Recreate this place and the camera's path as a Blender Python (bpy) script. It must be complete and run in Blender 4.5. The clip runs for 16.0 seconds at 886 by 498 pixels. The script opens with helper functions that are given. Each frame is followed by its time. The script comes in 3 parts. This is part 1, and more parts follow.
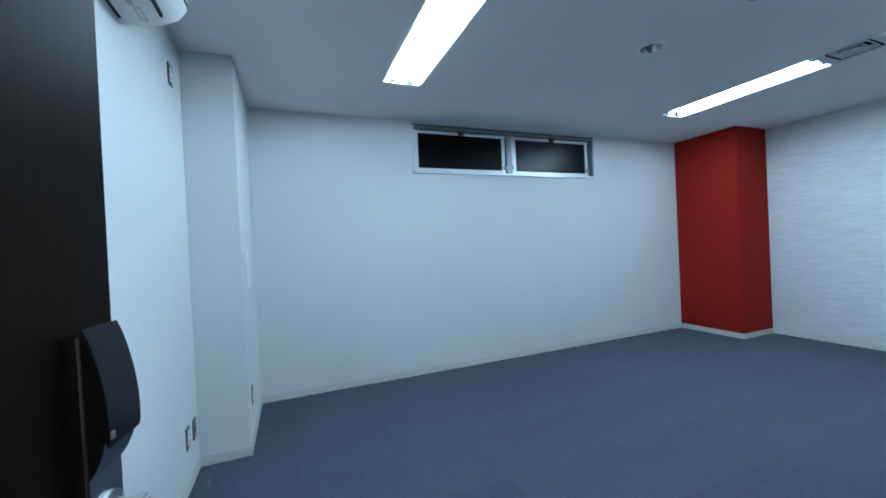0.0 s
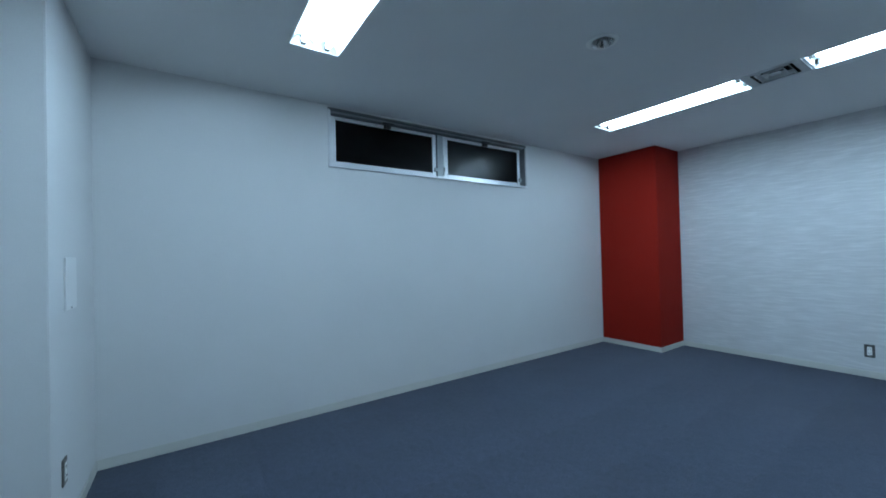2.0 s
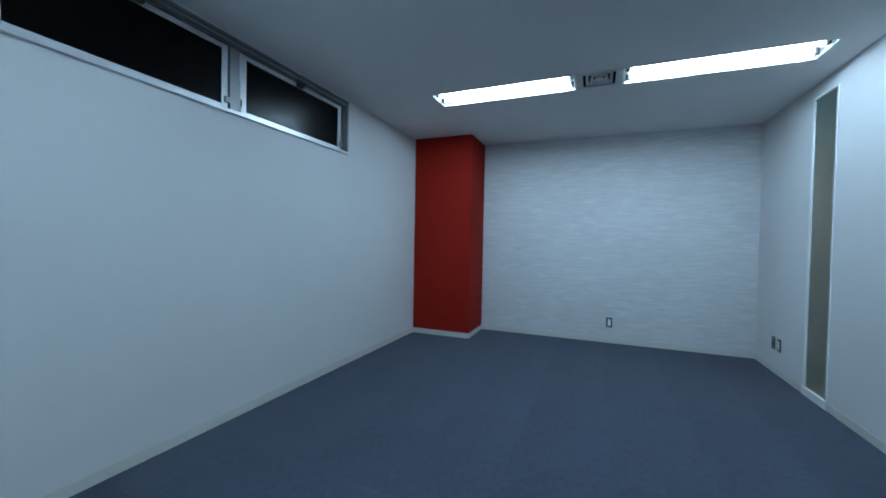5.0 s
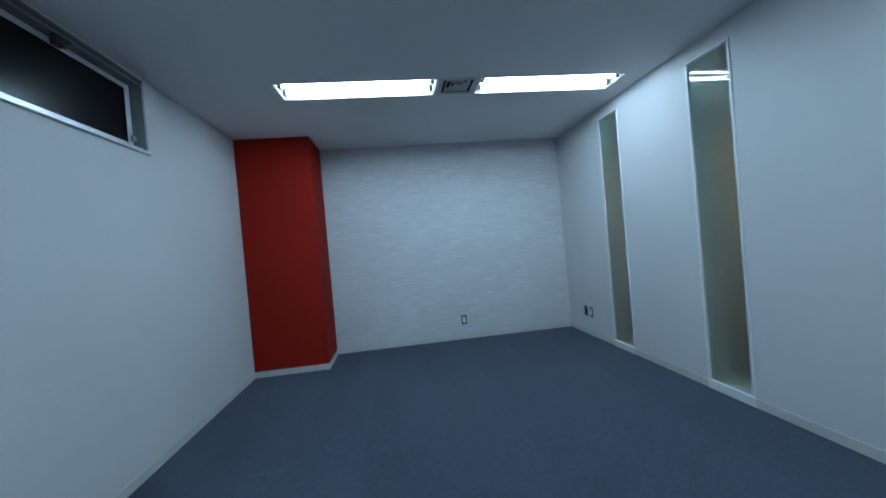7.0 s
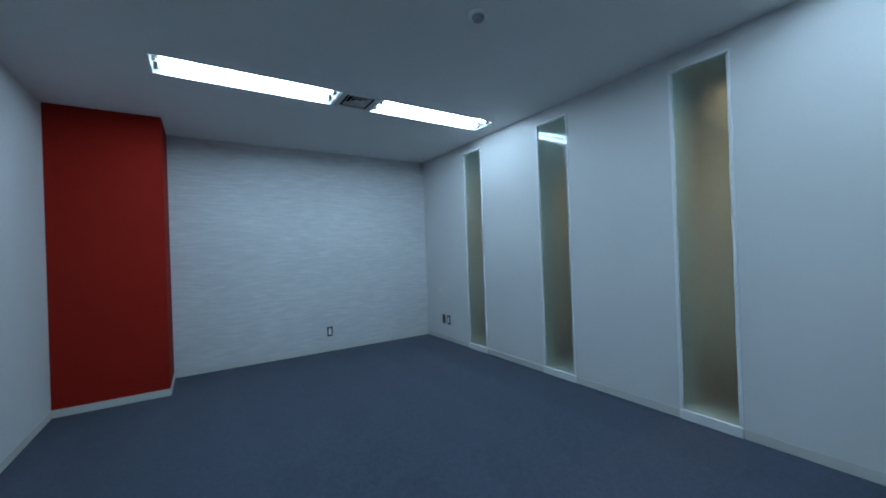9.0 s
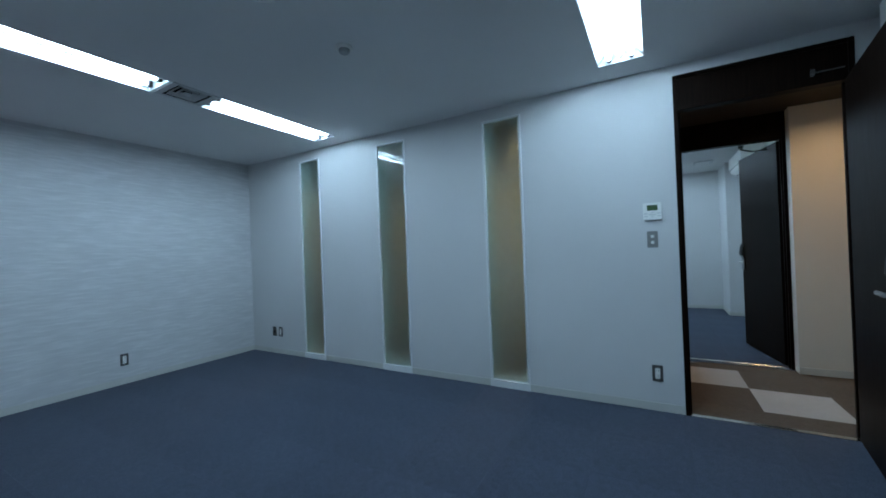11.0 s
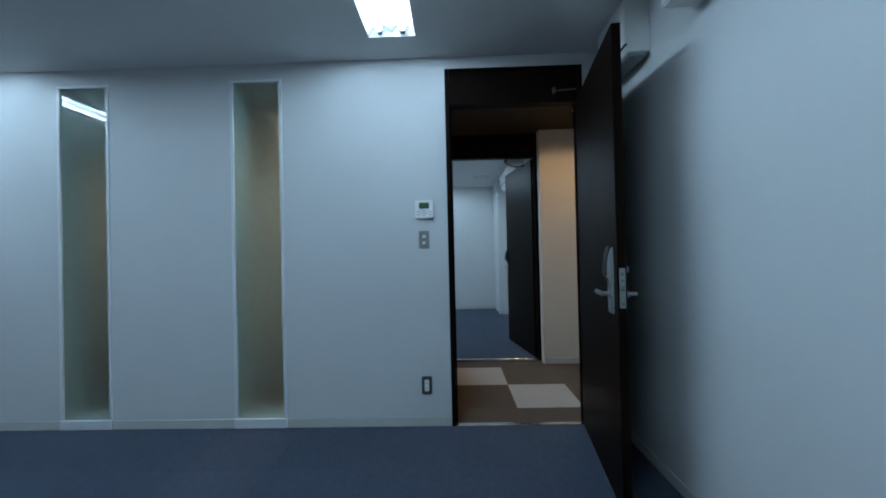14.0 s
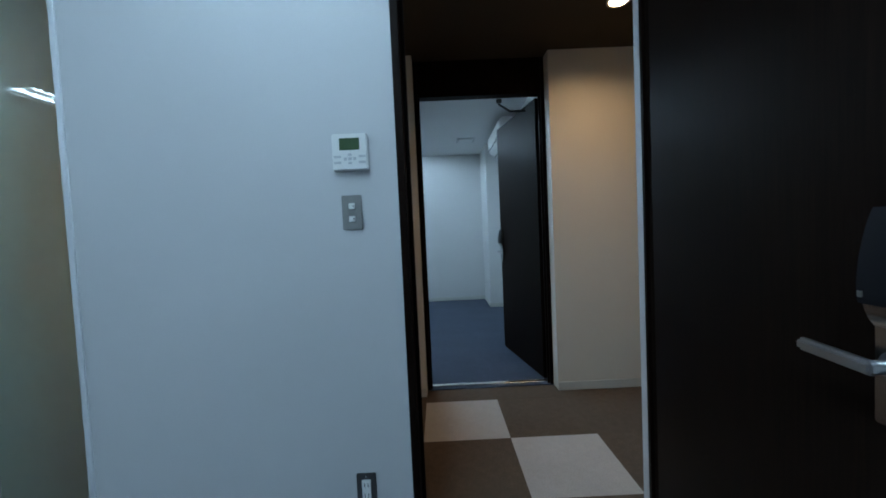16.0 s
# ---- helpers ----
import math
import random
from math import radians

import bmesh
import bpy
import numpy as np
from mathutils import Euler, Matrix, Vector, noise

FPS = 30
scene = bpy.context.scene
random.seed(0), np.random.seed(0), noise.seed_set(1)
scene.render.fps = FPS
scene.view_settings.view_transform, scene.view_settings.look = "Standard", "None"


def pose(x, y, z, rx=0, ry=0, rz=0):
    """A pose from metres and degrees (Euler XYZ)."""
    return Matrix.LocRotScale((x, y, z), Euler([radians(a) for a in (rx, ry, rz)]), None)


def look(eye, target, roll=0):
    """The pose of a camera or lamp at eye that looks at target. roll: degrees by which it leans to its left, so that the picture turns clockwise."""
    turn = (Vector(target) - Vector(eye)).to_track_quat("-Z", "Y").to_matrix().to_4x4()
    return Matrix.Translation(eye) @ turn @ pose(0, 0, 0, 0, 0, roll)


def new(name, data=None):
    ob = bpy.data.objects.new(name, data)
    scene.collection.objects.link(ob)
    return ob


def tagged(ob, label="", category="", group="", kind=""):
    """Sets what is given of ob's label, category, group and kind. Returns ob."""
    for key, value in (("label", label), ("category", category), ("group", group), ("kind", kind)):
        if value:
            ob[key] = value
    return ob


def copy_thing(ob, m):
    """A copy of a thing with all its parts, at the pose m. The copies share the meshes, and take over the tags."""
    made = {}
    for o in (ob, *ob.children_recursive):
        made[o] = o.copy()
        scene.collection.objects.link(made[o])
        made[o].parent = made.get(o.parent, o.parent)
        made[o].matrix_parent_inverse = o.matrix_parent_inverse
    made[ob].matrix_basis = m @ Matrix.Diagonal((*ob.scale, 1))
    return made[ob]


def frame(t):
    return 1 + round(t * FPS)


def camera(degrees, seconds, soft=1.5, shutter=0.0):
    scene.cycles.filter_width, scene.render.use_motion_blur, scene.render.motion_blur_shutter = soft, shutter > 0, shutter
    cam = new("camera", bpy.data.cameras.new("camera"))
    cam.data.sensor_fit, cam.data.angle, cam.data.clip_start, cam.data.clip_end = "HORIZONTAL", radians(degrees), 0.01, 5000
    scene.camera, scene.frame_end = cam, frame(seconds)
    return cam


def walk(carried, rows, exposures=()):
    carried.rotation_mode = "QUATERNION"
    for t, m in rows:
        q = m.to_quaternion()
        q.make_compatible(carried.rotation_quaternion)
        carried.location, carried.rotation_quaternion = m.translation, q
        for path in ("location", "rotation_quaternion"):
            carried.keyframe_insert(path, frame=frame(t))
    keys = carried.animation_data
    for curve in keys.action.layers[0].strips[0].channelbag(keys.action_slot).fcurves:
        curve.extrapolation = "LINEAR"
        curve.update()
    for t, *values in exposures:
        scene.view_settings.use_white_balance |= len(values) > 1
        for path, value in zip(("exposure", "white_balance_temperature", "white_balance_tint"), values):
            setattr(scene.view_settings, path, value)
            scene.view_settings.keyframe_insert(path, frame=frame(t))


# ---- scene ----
cam = camera(99.4, 16.0, soft=1.8)
PATH = [
    (0, (0.564, 0.262, 1.257), (1.315, 2.115, 1.241), -2.7),
    (0.5, (0.596, 0.354, 1.237), (1.502, 2.138, 1.238), -2.2),
    (1, (0.67, 0.474, 1.249), (1.643, 2.221, 1.283), -1.8),
    (1.5, (0.723, 0.594, 1.243), (1.649, 2.366, 1.246), -1.3),
    (2, (0.76, 0.728, 1.254), (1.879, 2.386, 1.278), -1.4),
    (2.5, (0.816, 0.868, 1.25), (2.233, 2.279, 1.296), -1.7),
    (3, (0.876, 0.965, 1.218), (2.413, 2.246, 1.216), -0.3),
    (3.5, (0.955, 1.107, 1.207), (2.589, 2.259, 1.243), -1.0),
    (4, (1.002, 1.252, 1.214), (2.643, 2.394, 1.252), 0.4),
    (4.2, (1.01, 1.315, 1.211), (2.716, 2.359, 1.235), 1.3),
    (6.3, (1.213, 2.039, 1.188), (3.204, 2.222, 1.126), -4.7),
    (6.5, (1.245, 2.093, 1.216), (3.244, 2.059, 1.17), -5.4),
    (7, (1.285, 2.222, 1.228), (3.269, 1.97, 1.203), -5.0),
    (7.5, (1.271, 2.354, 1.215), (3.196, 1.81, 1.217), -3.1),
    (8, (1.221, 2.454, 1.218), (3.087, 1.74, 1.13), -3.2),
    (8.2, (1.236, 2.488, 1.218), (3.088, 1.734, 1.175), -2.5),
    (10.3, (1.256, 3.155, 1.219), (2.499, 1.588, 1.185), -3.0),
    (10.5, (1.247, 3.16, 1.214), (2.447, 1.56, 1.208), -3.0),
    (11, (1.242, 3.166, 1.233), (2.223, 1.423, 1.244), -2.2),
    (11.5, (1.236, 3.144, 1.227), (1.977, 1.286, 1.232), -1.0),
    (12, (1.23, 3.106, 1.209), (1.685, 1.158, 1.219), -0.8),
    (12.5, (1.191, 3.076, 1.218), (1.373, 1.084, 1.252), -0.0),
    (13, (1.163, 2.974, 1.19), (1.213, 0.975, 1.206), -0.8),
    (13.5, (1.114, 2.786, 1.189), (1.152, 0.789, 1.282), -1.6),
    (14, (1.062, 2.55, 1.172), (1.112, 0.551, 1.19), -1.3),
    (14.5, (1.074, 2.252, 1.187), (0.96, 0.255, 1.139), -1.9),
    (15, (1.048, 1.949, 1.189), (1.003, -0.05, 1.182), -3.8),
    (15.5, (0.986, 1.672, 1.177), (1.079, -0.326, 1.119), -4.1),
    (16, (0.957, 1.31, 1.175), (0.939, -0.687, 1.091), -2.6),
]
EXPOSURES = [(0, 0.7), (1.5, 0.38), (3.5, 0.22), (7, 0.0), (11, -0.15), (13.5, -0.2), (15, -0.25), (16, -0.15)]
walk(cam, [(t, look(eye, target, roll)) for t, eye, target, roll in PATH], EXPOSURES)

# ---- world: a windowless night behind frosted glass ----
world = bpy.data.worlds.new("night")
world.use_nodes = True
world.node_tree.nodes["Background"].inputs[0].default_value = (0.02, 0.026, 0.035, 1)
world.node_tree.nodes["Background"].inputs[1].default_value = 0.05
scene.world = world

TUBE_STRENGTH = 70.0
TUBE_COLOUR = (0.505, 0.76, 1.0)
WARM = (1.0, 0.685, 0.405)
DOWNLIGHT_STRENGTH = 500.0

# ---- plan, in metres: the west wall lies at x = 0, the wall with the door at y = 0 ----
ROOM_X, ROOM_Y, CEIL = 6.01, 3.79, 2.5
PIL_X, PIL_Y = 0.278, 2.914            # white pier in the north-west corner
RED_X, RED_Y = 5.437, 3.027            # red pier in the north-east corner
WALL = 0.17
COR_S, COR_CEIL = -1.36, 2.42          # far side and ceiling of the corridor
FAR_N, FAR_S = -1.57, -5.18            # the room across the corridor
DOOR_L, DOOR_R, DOOR_TOP, FRAME_TOP = 0.165, 1.09, 2.17, 2.420
SLITS = [(2.235, 2.554), (3.455, 3.782), (4.682, 4.986)]
SLIT_Z0, SLIT_Z1 = 0.06, 2.372
WIN_X0, WIN_X1, WIN_Z0, WIN_Z1 = 1.722, 4.012, 2.005, 2.478


# ---- materials ----
def material(name, colour, rough=0.6, metal=0.0, spec=0.4):
    m = bpy.data.materials.new(name)
    m.use_nodes = True
    b = m.node_tree.nodes["Principled BSDF"]
    b.inputs["Base Color"].default_value = (*colour, 1)
    b.inputs["Roughness"].default_value = rough
    b.inputs["Metallic"].default_value = metal
    b.inputs["Specular IOR Level"].default_value = spec
    return m, m.node_tree, b


def coords(nt, scale=(1, 1, 1)):
    tc = nt.nodes.new("ShaderNodeTexCoord")
    mp = nt.nodes.new("ShaderNodeMapping")
    mp.inputs["Scale"].default_value = scale
    nt.links.new(tc.outputs["Object"], mp.inputs["Vector"])
    return mp.outputs["Vector"]


def noise_tex(nt, vec, scale, detail=3.0, rough=0.55):
    n = nt.nodes.new("ShaderNodeTexNoise")
    n.inputs["Scale"].default_value = scale
    n.inputs["Detail"].default_value = detail
    n.inputs["Roughness"].default_value = rough
    nt.links.new(vec, n.inputs["Vector"])
    return n.outputs["Fac"]


def ramp(nt, fac, stops):
    r = nt.nodes.new("ShaderNodeValToRGB")
    el = r.color_ramp.elements
    while len(el) < len(stops):
        el.new(0.5)
    for e, (p, c) in zip(el, stops):
        e.position, e.color = p, (*c, 1)
    nt.links.new(fac, r.inputs["Fac"])
    return r.outputs["Color"]


def multiply(nt, a, b, fac=1.0):
    x = nt.nodes.new("ShaderNodeMix")
    x.data_type, x.blend_type = "RGBA", "MULTIPLY"
    x.inputs[0].default_value = fac
    nt.links.new(a, x.inputs[6])
    nt.links.new(b, x.inputs[7])
    return x.outputs[2]


def bump(nt, b, height, strength, dist):
    n = nt.nodes.new("ShaderNodeBump")
    n.inputs["Strength"].default_value = strength
    n.inputs["Distance"].default_value = dist
    nt.links.new(height, n.inputs["Height"])
    nt.links.new(n.outputs["Normal"], b.inputs["Normal"])


def grey(v):
    return (v, v, v)


def surface(name, colour, rough=0.6, metal=0.0, spec=0.4, grain=400.0, grain_amount=0.06, stain=1.3, stain_amount=0.05,
            bump_strength=0.1, bump_dist=0.0006, stretch=(1, 1, 1), island=0.0):
    """A plain surface with a fine grain, broad stains and a slight relief."""
    m, nt, b = material(name, colour, rough, metal, spec)
    vec = coords(nt, stretch)
    fine, broad = noise_tex(nt, vec, grain, 2), noise_tex(nt, vec, stain, 4)
    c1 = ramp(nt, fine, [(0.3, tuple(v * (1 - grain_amount) for v in colour)), (0.7, tuple(v * (1 + grain_amount) for v in colour))])
    c2 = ramp(nt, broad, [(0.35, grey(1 - stain_amount)), (0.65, grey(1.0))])
    out = multiply(nt, c1, c2)
    if island:
        info = nt.nodes.new("ShaderNodeObjectInfo")
        out = multiply(nt, out, ramp(nt, info.outputs["Random"], [(0.0, grey(1 - island)), (1.0, grey(1.0))]))
    nt.links.new(out, b.inputs["Base Color"])
    if bump_strength:
        bump(nt, b, fine, bump_strength, bump_dist)
    return m


def emitter(name, colour, strength):
    m = bpy.data.materials.new(name)
    m.use_nodes = True
    nt = m.node_tree
    nt.nodes.clear()
    e, o = nt.nodes.new("ShaderNodeEmission"), nt.nodes.new("ShaderNodeOutputMaterial")
    e.inputs[0].default_value, e.inputs[1].default_value = (*colour, 1), strength
    nt.links.new(e.outputs[0], o.inputs[0])
    return m


WALLPAPER = surface("white_wallpaper", (0.60, 0.60, 0.595), 0.75, grain=260, grain_amount=0.02, stain=0.9, stain_amount=0.035, bump_strength=0.25, bump_dist=0.0012)
CEILING = surface("ceiling_paint", (0.72, 0.72, 0.71), 0.85, grain=180, grain_amount=0.03, stain=0.7, stain_amount=0.05, bump_strength=0.3, bump_dist=0.0015)
RED = surface("red_wallpaper", (0.255, 0.0118, 0.0062), 0.75, spec=0.1, grain=240, grain_amount=0.06, stain=1.2, stain_amount=0.06, bump_strength=0.25, bump_dist=0.0012)
CORRIDOR_WALL = surface("cream_wallpaper", (0.70, 0.66, 0.58), 0.75, grain=220, grain_amount=0.03, stain=0.9, stain_amount=0.05, bump_strength=0.25)
CORRIDOR_CEILING = surface("brown_ceiling_paint", (0.055, 0.038, 0.022), 0.8, grain=150, grain_amount=0.1)
VINYL = surface("beige_vinyl_skirting", (0.55, 0.55, 0.51), 0.5, grain=120, grain_amount=0.03, stain=2.5, stain_amount=0.08, bump_strength=0.05)
TRIM = surface("white_painted_trim", (0.71, 0.725, 0.725), 0.4, grain=90, grain_amount=0.015, stain=2.0, stain_amount=0.04, bump_strength=0.05)
PLASTIC = surface("white_plastic", (0.78, 0.78, 0.75), 0.38, grain=150, grain_amount=0.015, stain=3, stain_amount=0.03, bump_strength=0.03)
DARK_PLASTIC = surface("dark_plastic", (0.007, 0.007, 0.009), 0.38, spec=0.12, grain=200, bump_strength=0.05)
GREY_PLATE = surface("grey_metal_plate", (0.24, 0.24, 0.23), 0.45, metal=0.2, grain=200, bump_strength=0.05)
BRONZE_PLATE = surface("bronze_grey_plate", (0.13, 0.125, 0.11), 0.45, metal=0.2, grain=200, bump_strength=0.05)
DARK_PLATE = surface("dark_grey_metal_plate", (0.075, 0.074, 0.072), 0.42, metal=0.3, grain=200, bump_strength=0.05)
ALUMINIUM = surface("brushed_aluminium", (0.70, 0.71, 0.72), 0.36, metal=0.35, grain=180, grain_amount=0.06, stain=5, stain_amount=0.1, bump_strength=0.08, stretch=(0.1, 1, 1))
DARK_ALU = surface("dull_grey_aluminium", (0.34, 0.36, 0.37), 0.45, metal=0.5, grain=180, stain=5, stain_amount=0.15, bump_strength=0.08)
# the same aluminium with the shade under the window head put into its colour
SHADED_ALU = surface("shaded_grey_aluminium", (0.17, 0.18, 0.185), 0.45, metal=0.4, grain=180, stain=5, stain_amount=0.2, bump_strength=0.08)
STEEL = surface("satin_steel", (0.46, 0.46, 0.45), 0.33, metal=0.95, grain=250, grain_amount=0.05, stain=12, stain_amount=0.1, bump_strength=0.05)
POLISHED = surface("polished_steel", (0.44, 0.44, 0.43), 0.22, metal=1.0, grain=250, grain_amount=0.04, stain=12, stain_amount=0.08, bump_strength=0.02)
CHROME = surface("chrome", (0.93, 0.94, 0.95), 0.16, metal=1.0, grain=90, grain_amount=0.02, bump_strength=0.0)
# slit jambs: darker and greener than the white trim
REVEAL = surface("grey_green_reveal", (0.44, 0.48, 0.45), 0.6, grain=90, grain_amount=0.02, stain=2.0, stain_amount=0.05, bump_strength=0.05)
BRASS_STRIP = surface("worn_metal_threshold", (0.70, 0.66, 0.58), 0.2, metal=0.95, grain=160, grain_amount=0.1, stain=9, stain_amount=0.25, bump_strength=0.1)
REFLECTOR = surface("white_enamel", (0.70, 0.71, 0.71), 0.35, grain=60, grain_amount=0.01, stain=3, stain_amount=0.03, bump_strength=0.0)
VENT_GREY = surface("grey_vent_enamel", (0.55, 0.56, 0.56), 0.45, grain=120, bump_strength=0.04, stain=7, stain_amount=0.15)
RUBBER = surface("pale_rubber_seal", (0.62, 0.60, 0.56), 0.6, grain=120, bump_strength=0.05)
SCREEN = surface("green_lcd", (0.055, 0.10, 0.045), 0.22, grain=300, bump_strength=0.0)
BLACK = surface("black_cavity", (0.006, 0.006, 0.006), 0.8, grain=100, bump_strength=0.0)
TUBE = emitter("fluorescent_tube_glow", TUBE_COLOUR, TUBE_STRENGTH)
DOWNGLOW = emitter("warm_lamp_glow", WARM, DOWNLIGHT_STRENGTH)


def wood_dark():
    m, nt, b = material("dark_wenge_veneer", (0.008, 0.006, 0.006), 0.45, spec=0.035)
    vec = coords(nt, (60, 60, 2.2))
    g = noise_tex(nt, vec, 2.0, 6, 0.65)
    c = ramp(nt, g, [(0.3, (0.0042, 0.0024, 0.0018)), (0.62, (0.0115, 0.0064, 0.0044)), (0.8, (0.018, 0.0098, 0.0066))])
    nt.links.new(multiply(nt, c, ramp(nt, noise_tex(nt, coords(nt), 1.2, 3), [(0.3, grey(0.8)), (0.7, grey(1.0))])), b.inputs["Base Color"])
    nt.links.new(ramp(nt, g, [(0.3, grey(0.40)), (0.8, grey(0.50))]), b.inputs["Roughness"])
    bump(nt, b, g, 0.12, 0.0006)
    return m


def streaked_wallpaper():
    """Pale wallpaper with short wavy bands that run along the wall, silver on white."""
    m, nt, b = material("wavy_textured_wallpaper", (0.7, 0.7, 0.7), 0.6)
    vec = coords(nt, (1, 1, 1))
    warp = nt.nodes.new("ShaderNodeTexNoise")
    warp.inputs["Scale"].default_value = 5.0
    nt.links.new(vec, warp.inputs["Vector"])
    mixv = nt.nodes.new("ShaderNodeMix")
    mixv.data_type = "VECTOR"
    mixv.inputs[0].default_value = 0.045
    nt.links.new(vec, mixv.inputs[4])
    nt.links.new(warp.outputs["Color"], mixv.inputs[5])
    mp = nt.nodes.new("ShaderNodeMapping")
    mp.inputs["Scale"].default_value = (1, 5.2, 56)
    nt.links.new(mixv.outputs[1], mp.inputs["Vector"])
    streak = noise_tex(nt, mp.outputs["Vector"], 1.0, 3, 0.6)
    broad = noise_tex(nt, vec, 1.1, 3)
    c = ramp(nt, streak, [(0.32, (0.525, 0.525, 0.53)), (0.5, (0.565, 0.565, 0.57)), (0.70, (0.64, 0.64, 0.64))])
    nt.links.new(multiply(nt, c, ramp(nt, broad, [(0.3, grey(0.93)), (0.7, grey(1.0))])), b.inputs["Base Color"])
    nt.links.new(ramp(nt, streak, [(0.35, grey(0.75)), (0.7, grey(0.42))]), b.inputs["Roughness"])
    bump(nt, b, streak, 0.3, 0.002)
    return m


def carpet(name, dark, mid, light, island=0.06, mottle=0.74):
    m, nt, b = material(name, mid, 0.95, spec=0.15)
    vec = coords(nt)
    loop = noise_tex(nt, vec, 150.0, 4, 0.75)
    clump = noise_tex(nt, vec, 24.0, 3, 0.6)
    wear = noise_tex(nt, vec, 1.4, 4)
    c = ramp(nt, loop, [(0.34, dark), (0.5, mid), (0.68, light)])
    c = multiply(nt, c, ramp(nt, clump, [(0.3, grey(mottle)), (0.7, grey(1.0))]))
    c = multiply(nt, c, ramp(nt, wear, [(0.35, grey(0.88)), (0.65, grey(1.0))]))
    info = nt.nodes.new("ShaderNodeObjectInfo")
    c = multiply(nt, c, ramp(nt, info.outputs["Random"], [(0.0, grey(1 - island)), (1.0, grey(1.0))]))
    nt.links.new(c, b.inputs["Base Color"])
    b.inputs["Sheen Weight"].default_value = 0.06
    b.inputs["Sheen Roughness"].default_value = 0.6
    bump(nt, b, loop, 0.7, 0.003)
    return m


def frosted(name, colour, rough, milk, gloss_rough, ior=1.5):
    """Glass that is etched behind and polished in front: it blurs what lies beyond and mirrors lamps."""
    m = bpy.data.materials.new(name)
    m.use_nodes = True
    nt = m.node_tree
    nt.nodes.clear()
    out = nt.nodes.new("ShaderNodeOutputMaterial")
    refr, trans, gloss, fres = (nt.nodes.new("ShaderNode" + k) for k in ("BsdfRefraction", "BsdfTranslucent", "BsdfGlossy", "Fresnel"))
    m1, m2 = nt.nodes.new("ShaderNodeMixShader"), nt.nodes.new("ShaderNodeMixShader")
    tone = ramp(nt, noise_tex(nt, coords(nt), 14.0, 3), [(0.3, tuple(v * 0.96 for v in colour)), (0.7, colour)])
    nt.links.new(tone, refr.inputs["Color"])
    nt.links.new(tone, trans.inputs["Color"])
    refr.inputs["Roughness"].default_value, refr.inputs["IOR"].default_value = rough, 1.45
    gloss.inputs["Roughness"].default_value = gloss_rough
    fres.inputs["IOR"].default_value = ior
    m1.inputs[0].default_value = milk
    nt.links.new(refr.outputs[0], m1.inputs[1])
    nt.links.new(trans.outputs[0], m1.inputs[2])
    nt.links.new(fres.outputs[0], m2.inputs[0])
    nt.links.new(m1.outputs[0], m2.inputs[1])
    nt.links.new(gloss.outputs[0], m2.inputs[2])
    nt.links.new(m2.outputs[0], out.inputs[0])
    return m


WENGE = wood_dark()
WAVY = streaked_wallpaper()
BLUE_CARPET = carpet("blue_carpet", (0.030, 0.038, 0.058), (0.053, 0.068, 0.102), (0.088, 0.106, 0.153), 0.07)
BROWN_CARPET = carpet("brown_carpet", (0.075, 0.050, 0.032), (0.115, 0.080, 0.052), (0.16, 0.115, 0.08), 0.08)
CREAM_CARPET = carpet("cream_carpet", (0.42, 0.38, 0.35), (0.49, 0.455, 0.42), (0.56, 0.52, 0.485), 0.04, 0.92)
SLIT_GLASS = frosted("green_frosted_glass", (0.77, 0.87, 0.835), 0.52, 0.14, 0.006)
WINDOW_GLASS = frosted("frosted_window_glass", (0.20, 0.24, 0.24), 0.30, 0.06, 0.25, 1.27)


# ---- mesh helpers ----
def add_box(bm, lo, hi, bevel=0.0, seg=1):
    x0, y0, z0 = (min(a, b) for a, b in zip(lo, hi))
    x1, y1, z1 = (max(a, b) for a, b in zip(lo, hi))
    vs = [bm.verts.new(p) for p in ((x0, y0, z0), (x1, y0, z0), (x1, y1, z0), (x0, y1, z0), (x0, y0, z1), (x1, y0, z1), (x1, y1, z1), (x0, y1, z1))]
    fs = [bm.faces.new([vs[i] for i in q]) for q in ((3, 2, 1, 0), (4, 5, 6, 7), (0, 1, 5, 4), (1, 2, 6, 5), (2, 3, 7, 6), (3, 0, 4, 7))]
    if bevel:
        edges = list({e for f in fs for e in f.edges})
        bmesh.ops.bevel(bm, geom=edges, offset=bevel, segments=seg, affect="EDGES", clamp_overlap=True)
    return bm


def box(lo, hi, bevel=0.0, seg=1):
    return add_box(bmesh.new(), lo, hi, bevel, seg)


def lathe(profile, steps=32):
    """A solid of revolution about z from rows of (radius, z)."""
    bm = bmesh.new()
    rings = []
    for r, z in profile:
        if r < 1e-6:
            rings.append([bm.verts.new((0, 0, z))])
        else:
            rings.append([bm.verts.new((r * math.cos(2 * math.pi * i / steps), r * math.sin(2 * math.pi * i / steps), z)) for i in range(steps)])
    for a, b in zip(rings, rings[1:]):
        for i in range(steps):
            j = (i + 1) % steps
            if len(a) == 1 and len(b) == 1:
                continue
            if len(a) == 1:
                bm.faces.new((a[0], b[j], b[i]))
            elif len(b) == 1:
                bm.faces.new((a[i], a[j], b[0]))
            else:
                bm.faces.new((a[i], a[j], b[j], b[i]))
    bmesh.ops.recalc_face_normals(bm, faces=bm.faces)
    return bm


